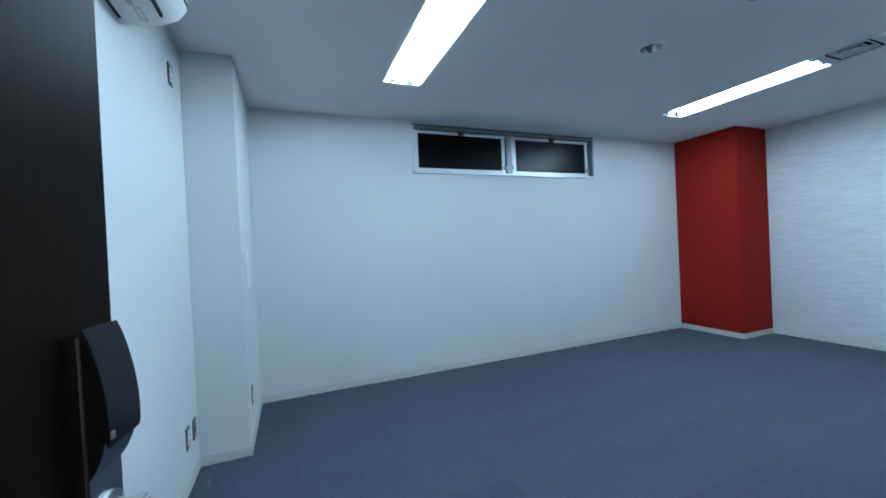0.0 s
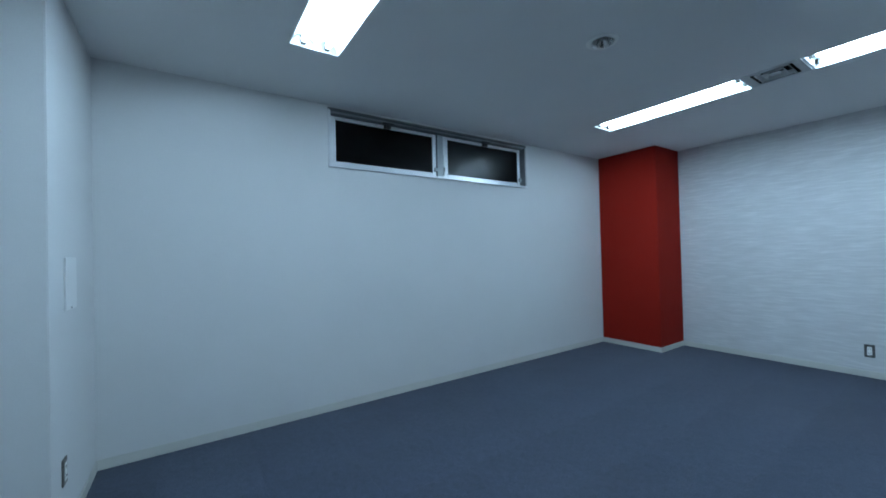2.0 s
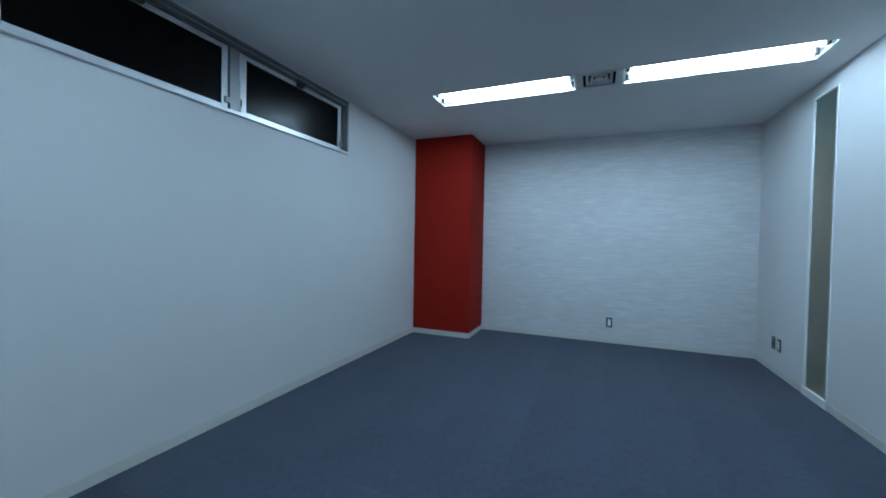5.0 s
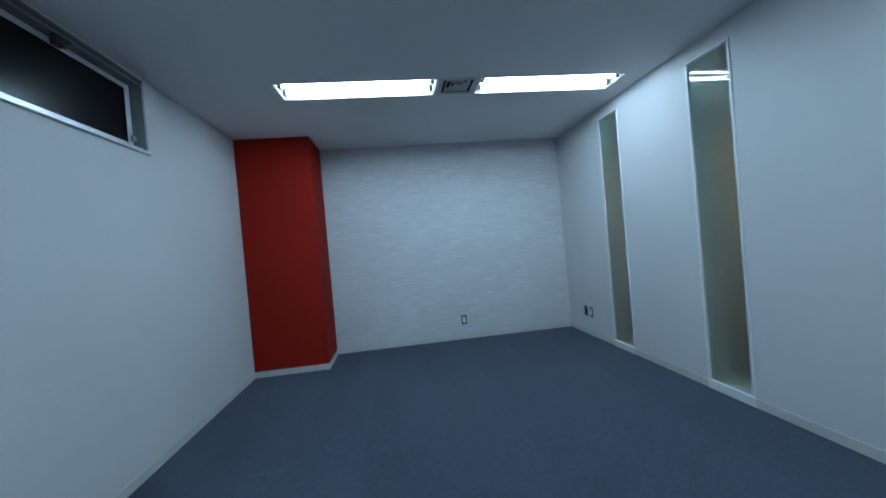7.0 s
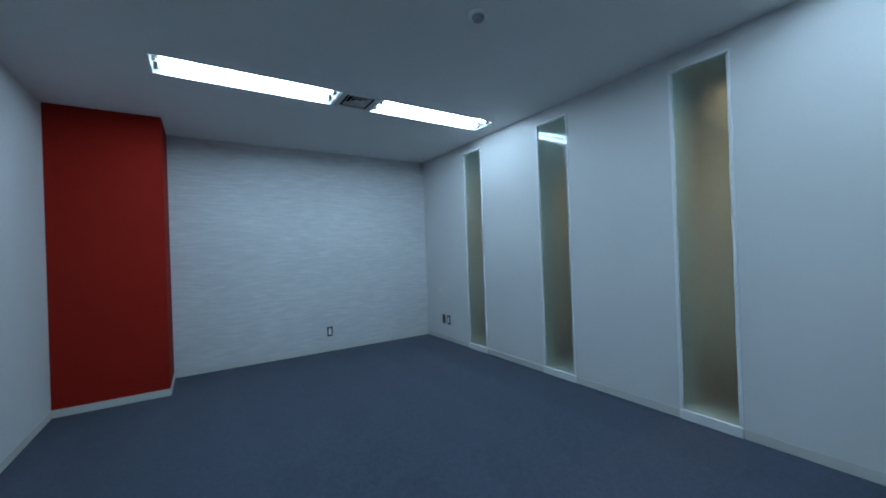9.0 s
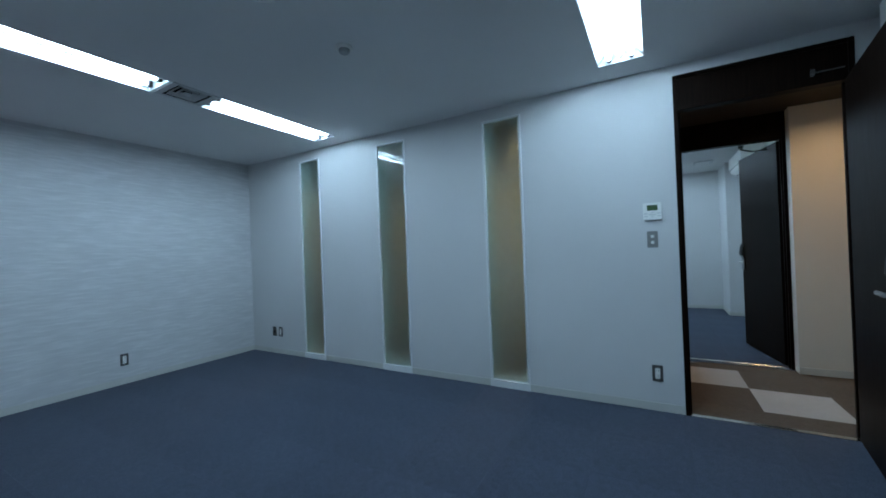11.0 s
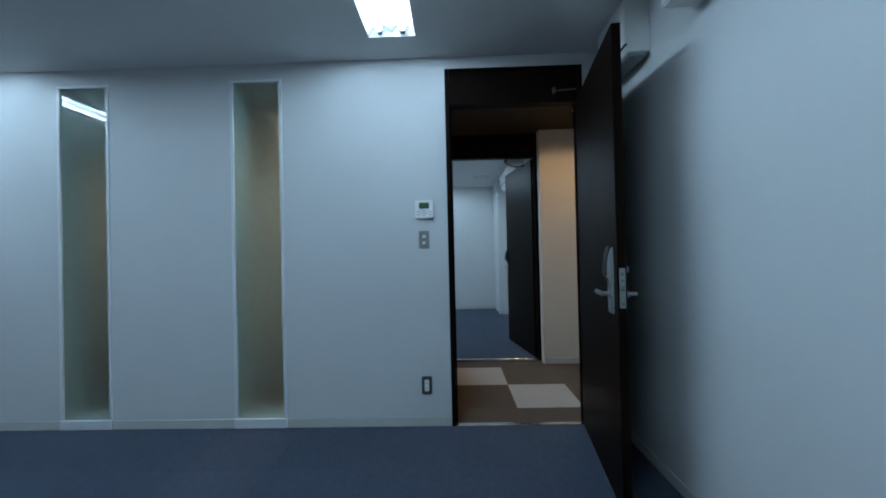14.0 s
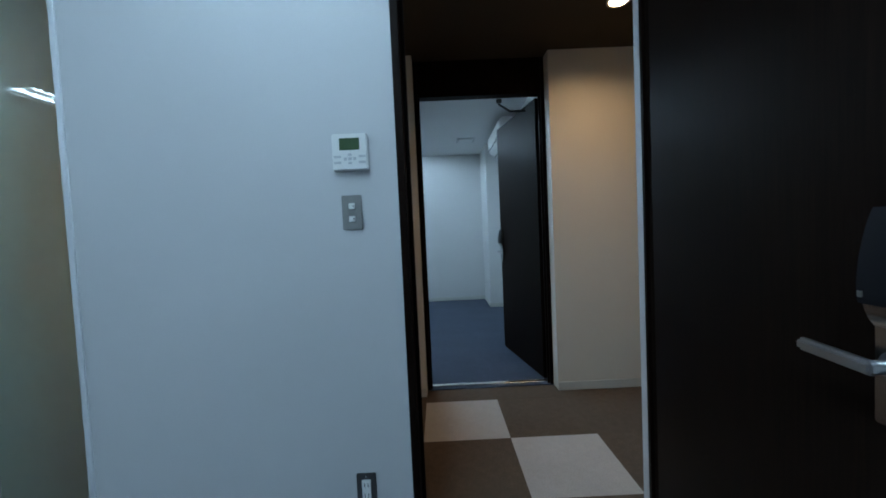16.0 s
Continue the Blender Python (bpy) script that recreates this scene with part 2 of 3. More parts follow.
def prism(outline, z0, z1, bevel=0.0):
    """An upright prism over a flat outline of (x, y)."""
    bm = bmesh.new()
    low = [bm.verts.new((x, y, z0)) for x, y in outline]
    top = [bm.verts.new((x, y, z1)) for x, y in outline]
    bm.faces.new(low[::-1])
    bm.faces.new(top)
    n = len(outline)
    for i in range(n):
        bm.faces.new((low[i], low[(i + 1) % n], top[(i + 1) % n], top[i]))
    bmesh.ops.recalc_face_normals(bm, faces=bm.faces)
    if bevel:
        bmesh.ops.bevel(bm, geom=list(bm.edges), offset=bevel, segments=2, affect="EDGES", clamp_overlap=True)
    return bm


def moved(bm, m):
    bmesh.ops.transform(bm, matrix=m, verts=bm.verts)
    return bm


def rod(a, b, r, steps=12):
    a, b = Vector(a), Vector(b)
    bm = bmesh.new()
    bmesh.ops.create_cone(bm, cap_ends=True, segments=steps, radius1=r, radius2=r, depth=(b - a).length)
    return moved(bm, Matrix.Translation((a + b) / 2) @ (b - a).to_track_quat("Z", "Y").to_matrix().to_4x4())


def join_bm(*bms):
    me = bpy.data.meshes.new("scratch")
    out = bmesh.new()
    for b in bms:
        b.to_mesh(me)
        out.from_mesh(me)
        b.free()
    bpy.data.meshes.remove(me)
    return out


def mesh_of(name, bm, mat, smooth=False):
    me = bpy.data.meshes.new(name)
    bm.to_mesh(me)
    bm.free()
    me.materials.append(mat)
    if smooth:
        me.shade_smooth()
        me.set_sharp_from_angle(angle=radians(38))
    return me


def part(name, bm, mat, parent=None, label="", smooth=False):
    """Links a bmesh as one mesh object, under a thing or a part where one is given."""
    ob = new(name, mesh_of(name, bm, mat, smooth))
    if parent is not None:
        ob.parent = parent
    return tagged(ob, label)


def thing(name, label, category, at=None, group="", kind=""):
    ob = new(name)
    ob.empty_display_size = 0.05
    if at is not None:
        ob.matrix_basis = at
    return tagged(ob, label, category, group, kind)


def slab(axis, lo, hi, u, v, holes):
    """A wall or ceiling: a slab between lo and hi on an axis, over u and v on the two others, with rectangular holes (u0, u1, v0, v1) through it."""
    us = sorted({*u, *(h[0] for h in holes), *(h[1] for h in holes)})
    vs = sorted({*v, *(h[2] for h in holes), *(h[3] for h in holes)})
    us, vs = [a for a in us if u[0] <= a <= u[1]], [a for a in vs if v[0] <= a <= v[1]]
    kept = {(i, j) for i in range(len(us) - 1) for j in range(len(vs) - 1)
            if not any(h[0] <= (us[i] + us[i + 1]) / 2 <= h[1] and h[2] <= (vs[j] + vs[j + 1]) / 2 <= h[3] for h in holes)}
    bm, made = bmesh.new(), {}

    def vert(i, j, w):
        if (i, j, w) not in made:
            p = [us[i], vs[j]]
            p.insert(axis, w)
            made[i, j, w] = bm.verts.new(p)
        return made[i, j, w]

    for i, j in kept:
        for w in (lo, hi):
            bm.faces.new([vert(a, b, w) for a, b in ((i, j), (i + 1, j), (i + 1, j + 1), (i, j + 1))])
        for di, dj, e in ((-1, 0, ((i, j), (i, j + 1))), (1, 0, ((i + 1, j), (i + 1, j + 1))), (0, -1, ((i, j), (i + 1, j))), (0, 1, ((i, j + 1), (i + 1, j + 1)))):
            if (i + di, j + dj) not in kept:
                (a, b), (c, d) = e
                bm.faces.new((vert(a, b, lo), vert(c, d, lo), vert(c, d, hi), vert(a, b, hi)))
    bmesh.ops.recalc_face_normals(bm, faces=bm.faces)
    return bm


def structure(name, bm, mat, label, category):
    return tagged(part(name, bm, mat), label, category, kind="structure")


# ---- the room's shell ----
LAMP_W, LAMP_L = 0.292, 1.215
LAMPS = [(1.402, 0.872), (1.402, 2.408), (4.318, 0.825), (4.318, 2.395)]
VENT = (4.300, 1.610, 0.262)
EMERG = (2.828, 2.032)
lamp_holes = [(x - LAMP_W / 2, x + LAMP_W / 2, y - LAMP_L / 2, y + LAMP_L / 2) for x, y in LAMPS]
vent_hole = (VENT[0] - VENT[2] / 2, VENT[0] + VENT[2] / 2, VENT[1] - VENT[2] / 2, VENT[1] + VENT[2] / 2)
emerg_hole = (EMERG[0] - 0.055, EMERG[0] + 0.055, EMERG[1] - 0.055, EMERG[1] + 0.055)

structure("ceiling", slab(2, CEIL, CEIL + 0.05, (-0.12, ROOM_X + 0.12), (-WALL, ROOM_Y + 0.15), [*lamp_holes, vent_hole, emerg_hole]), CEILING,
          "off-white papered ceiling with recessed lamps", "ceiling")
structure("wall_south", slab(1, -WALL, 0, (-0.12, ROOM_X + 0.12), (0, CEIL), [(DOOR_L + 0.005, DOOR_R - 0.005, -1, FRAME_TOP - 0.005), *((a, b, SLIT_Z0, SLIT_Z1) for a, b in SLITS)]), WALLPAPER,
          "white papered wall with three tall glazed slits", "wall")
structure("wall_north", slab(1, ROOM_Y, ROOM_Y + 0.16, (-0.12, ROOM_X + 0.12), (0, CEIL), [(WIN_X0, WIN_X1, WIN_Z0, WIN_Z1)]), WALLPAPER,
          "white papered wall under a high window", "wall")
structure("wall_east", box((ROOM_X, 0, 0), (ROOM_X + 0.12, ROOM_Y, CEIL)), WAVY, "pale wall papered in wavy silver-white bands", "wall")
structure("wall_west", box((-0.12, 0, 0), (0, ROOM_Y, CEIL)), WALLPAPER, "white papered wall behind the open door", "wall")
structure("pier_1", box((0, PIL_Y, 0), (PIL_X, ROOM_Y, CEIL), 0.004, 2), WALLPAPER, "white papered corner pier", "pier")
structure("pier_2", box((RED_X, RED_Y, 0), (ROOM_X, ROOM_Y, CEIL), 0.004, 2), RED, "deep red papered corner pier", "pier")

floor_base = structure("floor", box((-0.12, 0, -0.06), (ROOM_X + 0.12, ROOM_Y + 0.1, -0.008)), BLUE_CARPET, "blue carpet tiles with a fine fleck", "floor")


# ---- skirting ----
def skirting(a, b, side, h=0.062, d=0.007):
    """A strip along a wall from a to b; side: the way that it stands proud."""
    (x0, y0), (x1, y1) = a, b
    bm = box((min(x0, x1, x0 + side[0] * d), min(y0, y1, y0 + side[1] * d), 0), (max(x0, x1, x0 + side[0] * d), max(y0, y1, y0 + side[1] * d), h), 0.0022, 2)
    return structure("baseboard", bm, VINYL, "beige-grey vinyl skirting along the wall", "baseboard")


skirting((PIL_X + 0.007, ROOM_Y), (RED_X - 0.007, ROOM_Y), (0, -1))
skirting((RED_X, RED_Y - 0.007), (RED_X, ROOM_Y), (-1, 0))
skirting((RED_X, RED_Y), (ROOM_X - 0.007, RED_Y), (0, -1))
skirting((ROOM_X, 0.007), (ROOM_X, RED_Y), (-1, 0))
skirting((0, 0.007), (0, PIL_Y), (1, 0))
skirting((0.007, PIL_Y), (PIL_X + 0.007, PIL_Y), (0, -1))
skirting((PIL_X, PIL_Y), (PIL_X, ROOM_Y), (1, 0))
runs = [0.0, DOOR_L, DOOR_R, *(v for a, b in SLITS for v in (a - 0.022, b + 0.022)), ROOM_X]
for x0, x1 in zip(runs[0::2], runs[1::2]):
    skirting((x0 + 0.001, 0), (x1 - 0.001, 0), (0, 1))


# ---- tall glazed slits ----
def slit_window(name, x0, x1):
    w = thing(name, "tall narrow slit of greenish frosted glass with a white trim", "window", pose((x0 + x1) / 2, 0, 0), kind="structure")
    h, t = (x1 - x0) / 2, 0.022
    for s in (-1, 1):
        part("trim", box((s * (h + 0.0005), -0.004, SLIT_Z0 + 0.005), (s * (h + t), 0.006, SLIT_Z1), 0.002), TRIM, w)
        part("jamb", box((s * (h - 0.004), -WALL, SLIT_Z0), (s * (h - 0.0005), -0.013, SLIT_Z1 - 0.001)), REVEAL, w)
    part("head_trim", box((-h - t, -0.006, SLIT_Z1 + 0.0005), (h + t, 0.007, SLIT_Z1 + 0.018), 0.002), TRIM, w)
    part("sill", box((-h - t, -0.004, 0), (h + t, 0.013, SLIT_Z0 + 0.004), 0.003, 2), TRIM, w)
    part("inner_sill", box((-h + 0.005, -WALL, SLIT_Z0 - 0.002), (h - 0.005, -0.013, SLIT_Z0 + 0.003)), TRIM, w)
    pane = part("pane", box((-h + 0.0005, -0.010, SLIT_Z0 + 0.0045), (h - 0.0005, -0.006, SLIT_Z1 - 0.001)), SLIT_GLASS, w, "frosted glass pane with a glossy front")
    pane.visible_shadow = False
    return w


for n, (a, b) in enumerate(SLITS):
    slit_window(f"window_{n + 2}", a, b)


# ---- high window in the north wall ----
def high_window():
    w = thing("window_1", "high aluminium window with two frosted sashes against the night", "window", pose(0, ROOM_Y, 0), kind="structure")
    x0, x1, z0, z1 = WIN_X0, WIN_X1, WIN_Z0, WIN_Z1
    d0, d1 = 0.060, 0.130
    mid = 2.850
    part("window_sill", box((x0 - 0.010, -0.022, z0 - 0.018), (x1 + 0.008, 0.150, z0 + 0.004), 0.003, 2), ALUMINIUM, w, "bright aluminium sill")
    # shade painted by metal tone: left lining bright, right greyer, head darkest
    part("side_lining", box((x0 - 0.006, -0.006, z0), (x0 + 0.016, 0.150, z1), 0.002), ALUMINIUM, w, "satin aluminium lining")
    part("side_lining", box((x1 - 0.014, -0.004, z0), (x1 + 0.006, 0.150, z1), 0.002), DARK_ALU, w, "aluminium lining with its shade put into a grey tone")
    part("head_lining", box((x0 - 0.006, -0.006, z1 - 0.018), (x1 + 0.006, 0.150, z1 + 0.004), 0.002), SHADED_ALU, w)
    part("head_rail", box((x0 + 0.017, 0.032, z1 - 0.040), (x1 - 0.015, 0.058, z1 - 0.019), 0.003), SHADED_ALU, w)
    part("head_track", box((x0 + 0.017, 0.006, z1 - 0.030), (x1 - 0.015, 0.022, z1 - 0.019), 0.002), DARK_ALU, w)
    part("mullion", box((mid - 0.034, 0.044, z0 + 0.005), (mid + 0.036, 0.140, z1 - 0.041), 0.002), DARK_ALU, w)
    for a, b in ((1.737, 2.812), (2.889, 3.982)):
        zb, zt = z0 + 0.008, z1 - 0.038
        sash = part("sash", join_bm(box((a, d0, zb), (a + 0.064, d0 + 0.032, zt), 0.003), box((b - 0.044, d0, zb), (b, d0 + 0.032, zt), 0.003),
                                    box((a + 0.063, d0 + 0.001, zb), (b - 0.043, d0 + 0.031, zb + 0.044), 0.003), box((a + 0.063, d0 + 0.001, zt - 0.032), (b - 0.043, d0 + 0.031, zt), 0.003)),
                    ALUMINIUM, w, "satin aluminium sash frame")
        part("pane", box((a + 0.059, d0 + 0.012, zb + 0.040), (b - 0.040, d0 + 0.018, zt - 0.028)), WINDOW_GLASS, sash, "dark frosted pane")
        ga, gb, gl, gh = a + 0.064, b - 0.044, zb + 0.044, zt - 0.032
        part("gasket", join_bm(box((ga, d0 + 0.005, gl), (ga + 0.004, d0 + 0.0115, gh)), box((gb - 0.004, d0 + 0.005, gl), (gb, d0 + 0.0115, gh)),
                               box((ga + 0.004, d0 + 0.005, gl), (gb - 0.004, d0 + 0.0115, gl + 0.004)), box((ga + 0.004, d0 + 0.005, gh - 0.004), (gb - 0.004, d0 + 0.0115, gh))), DARK_PLASTIC, sash)
        c = (a + b) / 2
        part("latch", join_bm(box((c - 0.030, 0.020, zt - 0.034), (c + 0.030, 0.058, zt - 0.002), 0.004), box((c - 0.05, 0.008, zt - 0.002), (c + 0.05, 0.050, zt + 0.010), 0.003),
                              box((c - 0.012, 0.012, zt - 0.042), (c + 0.020, 0.026, zt - 0.005), 0.004)), DARK_PLATE, w, "dark top latch")
        part("stay", join_bm(box((b + 0.004, 0.052, zb + 0.02), (b + 0.014, 0.062, zb + 0.20), 0.002), box((b - 0.030, 0.045, zb + 0.055), (b + 0.014, 0.060, zb + 0.095), 0.003)), DARK_ALU, w)
        part("keeper", box((a + 0.004, 0.046, zb + 0.06), (a + 0.018, 0.059, zb + 0.11), 0.003), DARK_PLASTIC, w)
    part("lever", join_bm(box((mid + 0.032, 0.044, z0 + 0.05), (mid + 0.044, 0.056, z0 + 0.24), 0.003), box((mid + 0.030, 0.040, z0 + 0.035), (mid + 0.050, 0.058, z0 + 0.07), 0.004)), DARK_ALU, w)
    # unseen black sheet added behind the panes, in place of the dark outside
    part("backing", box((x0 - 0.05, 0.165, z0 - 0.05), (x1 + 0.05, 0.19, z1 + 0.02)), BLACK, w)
    return w


high_window()


# ---- doors ----
def lever_handle(leaf, y, z, side):
    """Lever with its collar on one face of a leaf; side: +1 or -1 along the leaf's x."""
    def X(a):
        return side * (0.02 + a)

    part("lever", join_bm(rod((X(0.006), y, z), (X(0.056), y, z), 0.010), box((X(0.044), y - 0.116, z - 0.010), (X(0.060), y + 0.010, z + 0.010), 0.005, 2)), STEEL, leaf, "satin steel lever", smooth=True)
    part("collar", rod((X(0.0), y, z), (X(0.024), y, z), 0.020, 20), STEEL, leaf, smooth=True)


def curved_block(profile, y0, y1, bevel):
    """A block whose (x, z) profile runs from y0 to y1."""
    bm = bmesh.new()
    rows = [[bm.verts.new((a, y, b)) for a, b in profile] for y in (y0, y1)]
    n = len(profile)
    bm.faces.new(rows[0])
    bm.faces.new(rows[1][::-1])
    for i in range(n):
        bm.faces.new((rows[0][i], rows[1][i], rows[1][(i + 1) % n], rows[0][(i + 1) % n]))
    bmesh.ops.recalc_face_normals(bm, faces=bm.faces)
    bmesh.ops.bevel(bm, geom=list(bm.edges), offset=bevel, segments=2, affect="EDGES", clamp_overlap=True)
    return bm


def card_lock(leaf, y, z, side):
    """Steel lock case with a black curved reader over its upper half, and a lever below."""
    def X(a):
        return side * (0.02 + a)

    def bow(shallow, deep, low, high, steps=10):
        """Points of an arc that swells from shallow at the high end to deep at the low end."""
        return [(shallow + (deep - shallow) * math.sin(math.pi / 2 * k / steps) ** 0.8, high + (low - high) * k / steps) for k in range(steps + 1)]

    def block(points, half, bevel):
        return curved_block([(X(a), z + b) for a, b in points], y - half, y + half, bevel)

    part("lock_case", block([(0, -0.086), (0.019, -0.086), (0.019, 0.040), (0.017, 0.2125), (0, 0.2125)], 0.032, 0.0025), POLISHED, leaf, "polished steel lock case", smooth=True)
    swell = [(0.0175, 0.2118), *bow(0.0185, 0.0365, 0.112, 0.2118), (0.0360, 0.094), (0.0325, 0.076), (0.0265, 0.062), (0.0195, 0.052)]
    part("reader_body", block(swell, 0.0305, 0.0015), POLISHED, leaf, "swollen steel reader body", smooth=True)
    outer, inner = bow(0.020, 0.0410, 0.106, 0.220), bow(0.0185, 0.0370, 0.112, 0.2122)
    reader = part("card_reader", block([*outer, (0.0407, 0.092), (0.0385, 0.084), (0.0374, 0.094), *reversed(inner)], 0.0325, 0.001), DARK_PLASTIC, leaf, "black curved card reader cover", smooth=True)
    part("pilot_lens", box((X(0.0395), y - 0.030, z + 0.094), (X(0.0420), y - 0.022, z + 0.103), 0.0006), BRONZE_PLATE, reader)
    lever_handle(leaf, y, z + 0.003, side)


def door(name, label, y, s, swing, top, left, right):
    """A dark door in its frame at y, whose leaf hangs at the low-x jamb and opens along s (+1 or -1) of y, past the square by swing degrees less."""
    d = thing(name, label, "door", pose((left + right) / 2, y, 0), kind="structure")
    cx = (left + right) / 2
    a, b, fw = left - cx, right - cx, 0.028
    f0, f1 = s * 0.012, -s * 0.085
    part("jamb", box((a, f0, 0), (a + fw, f1, top - 0.003), 0.002), WENGE, d)
    part("jamb", box((b - fw, f0, 0), (b, f1, top - 0.003), 0.002), WENGE, d)
    part("head", box((a + fw + 0.0005, f0, top - 0.03), (b - fw - 0.0005, f1, top - 0.003), 0.002), WENGE, d)
    part("transom_panel", box((a + fw + 0.0005, s * 0.006, DOOR_TOP), (b - fw - 0.0005, -s * 0.08, top - 0.031), 0.002), WENGE, d, "dark panel over the door")
    part("door_stop", join_bm(box((a + fw + 0.0005, -s * 0.045, 0), (a + fw + 0.014, -s * 0.062, DOOR_TOP - 0.001)), box((b - fw - 0.014, -s * 0.045, 0), (b - fw - 0.0005, -s * 0.062, DOOR_TOP - 0.001))), WENGE, d)
    if s > 0:
        part("seal", box((a + fw + 0.0005, s * 0.006, 0.008), (a + fw + 0.006, -s * 0.007, DOOR_TOP - 0.002), 0.0015), RUBBER, d, "pale rubber seal")
    part("threshold", box((a + fw + 0.001, s * 0.010, -0.006), (b - fw - 0.001, -s * 0.030, 0.005), 0.002), BRASS_STRIP, d, "worn metal threshold strip")
    part("closer_bracket", join_bm(box((a + 0.180, s * 0.006, DOOR_TOP + 0.052), (a + 0.200, s * 0.022, DOOR_TOP + 0.095), 0.003), rod((a + 0.19, s * 0.03, DOOR_TOP + 0.066), (a + 0.06, s * 0.06, DOOR_TOP + 0.060), 0.004),
                                   rod((a + 0.19, s * 0.015, DOOR_TOP + 0.066), (a + 0.19, s * 0.04, DOOR_TOP + 0.066), 0.008)), DARK_PLATE, d, "dark metal closer bracket")
    leaf_w = 0.885
    leaf = part("door_leaf", box((-0.02, 0.004, 0.010), (0.02, leaf_w, DOOR_TOP - 0.004), 0.0025, 2), WENGE, d, "dark wenge leaf standing open")
    leaf.matrix_basis = pose(a + fw + 0.002, s * 0.012, 0, 0, 0, -s * swing if s > 0 else 180 + swing)
    ym = leaf_w - 0.062
    card_lock(leaf, ym, 0.965, s)
    lever_handle(leaf, ym, 0.966, -s)
    part("thumb_turn", join_bm(rod((-s * 0.0205, ym, 1.075), (-s * 0.028, ym, 1.075), 0.018, 18), box((-s * 0.027, ym - 0.005, 1.060), (-s * 0.046, ym + 0.005, 1.090), 0.003)), STEEL, leaf, "steel thumb turn")
    part("faceplate", box((-0.0125, leaf_w - 0.002, 0.91), (0.0125, leaf_w + 0.003, 1.085), 0.001), STEEL, leaf, "steel lock faceplate")
    part("latch_bolt", box((-0.007, leaf_w + 0.003, 0.985), (0.007, leaf_w + 0.010, 1.010), 0.003), POLISHED, leaf)
    for z in (0.928, 1.030, 1.058):
        part("bolt_hole", box((-0.0055, leaf_w + 0.0025, z - 0.006), (0.0055, leaf_w + 0.0034, z + 0.006)), GREY_PLATE, leaf)
    if s < 0:
        z = DOOR_TOP - 0.040
        part("closer_arm", join_bm(box((a + 0.30, s * 0.004, DOOR_TOP - 0.030), (a + 0.34, s * 0.03, DOOR_TOP - 0.002), 0.003), rod((a + 0.32, s * 0.02, z), (a + 0.20, s * 0.20, z), 0.008),
                                   rod((a + 0.20, s * 0.20, z), (a + 0.075, s * 0.19, z), 0.008)), DARK_PLATE, d, "dark door closer arm")
    for z in (0.25, 1.10, 1.95):
        part("hinge", rod((-0.026 * s, -0.002, z - 0.05), (-0.026 * s, -0.002, z + 0.05), 0.007), STEEL, leaf)
    return d


door("door_1", "dark wenge door standing open against the wall", 0, 1, 8.3, FRAME_TOP, DOOR_L, DOOR_R)
door("door_2", "dark wenge door across the corridor, standing open", FAR_N + 0.012, -1, 10, CEIL, 0.138, 1.098)


# ---- recessed fluorescent lamps ----
def ceiling_light(at):
    c = thing("ceiling_light", "recessed twin-tube fluorescent ceiling light, lit", "ceiling light", at, "recessed lamps in the ceiling")
    w, l = LAMP_W / 2 - 0.0015, LAMP_L / 2 - 0.0015
    part("housing", join_bm(box((-w, -l, 0.0), (-w + 0.003, l, 0.085)), box((w - 0.003, -l, 0.0), (w, l, 0.085)), box((-w + 0.003, -l, 0.0), (w - 0.003, -l + 0.003, 0.085)),
                            box((-w + 0.003, l - 0.003, 0.0), (w - 0.003, l, 0.085)), box((-w, -l, 0.085), (w, l, 0.090))), REFLECTOR, c, "white enamel trough")
    bm = bmesh.new()
    prof = [(-w + 0.004, 0.010), (-0.105, 0.060), (-0.035, 0.060), (0.0, 0.020), (0.035, 0.060), (0.105, 0.060), (w - 0.004, 0.010)]
    ends = [[bm.verts.new((x, y, z)) for x, z in prof] for y in (-l + 0.004, l - 0.004)]
    for i in range(len(prof) - 1):
        bm.faces.new((ends[0][i], ends[0][i + 1], ends[1][i + 1], ends[1][i]))
    bmesh.ops.solidify(bm, geom=bm.faces, thickness=0.0012)
    part("reflector", bm, REFLECTOR, c, "white folded reflector")
    for x in (-0.070, 0.070):
        t = part("tube", rod((x, -l + 0.046, 0.026), (x, l - 0.046, 0.026), 0.0155, 14), TUBE, c, "glowing white fluorescent tube")
        for y in (-1, 1):
            part("cap", rod((x, y * (l - 0.034), 0.026), (x, y * (l - 0.048), 0.026), 0.0162), ALUMINIUM, t)
        for y in (-1, 1):
            part("lamp_holder", box((x - 0.013, y * (l - 0.033), 0.004), (x + 0.013, y * (l - 0.014), 0.058), 0.003), DARK_PLATE, c)
    return c


first_lamp = ceiling_light(pose(*LAMPS[0], CEIL))
for x, y in LAMPS[1:]:
    copy_thing(first_lamp, pose(x, y, CEIL))


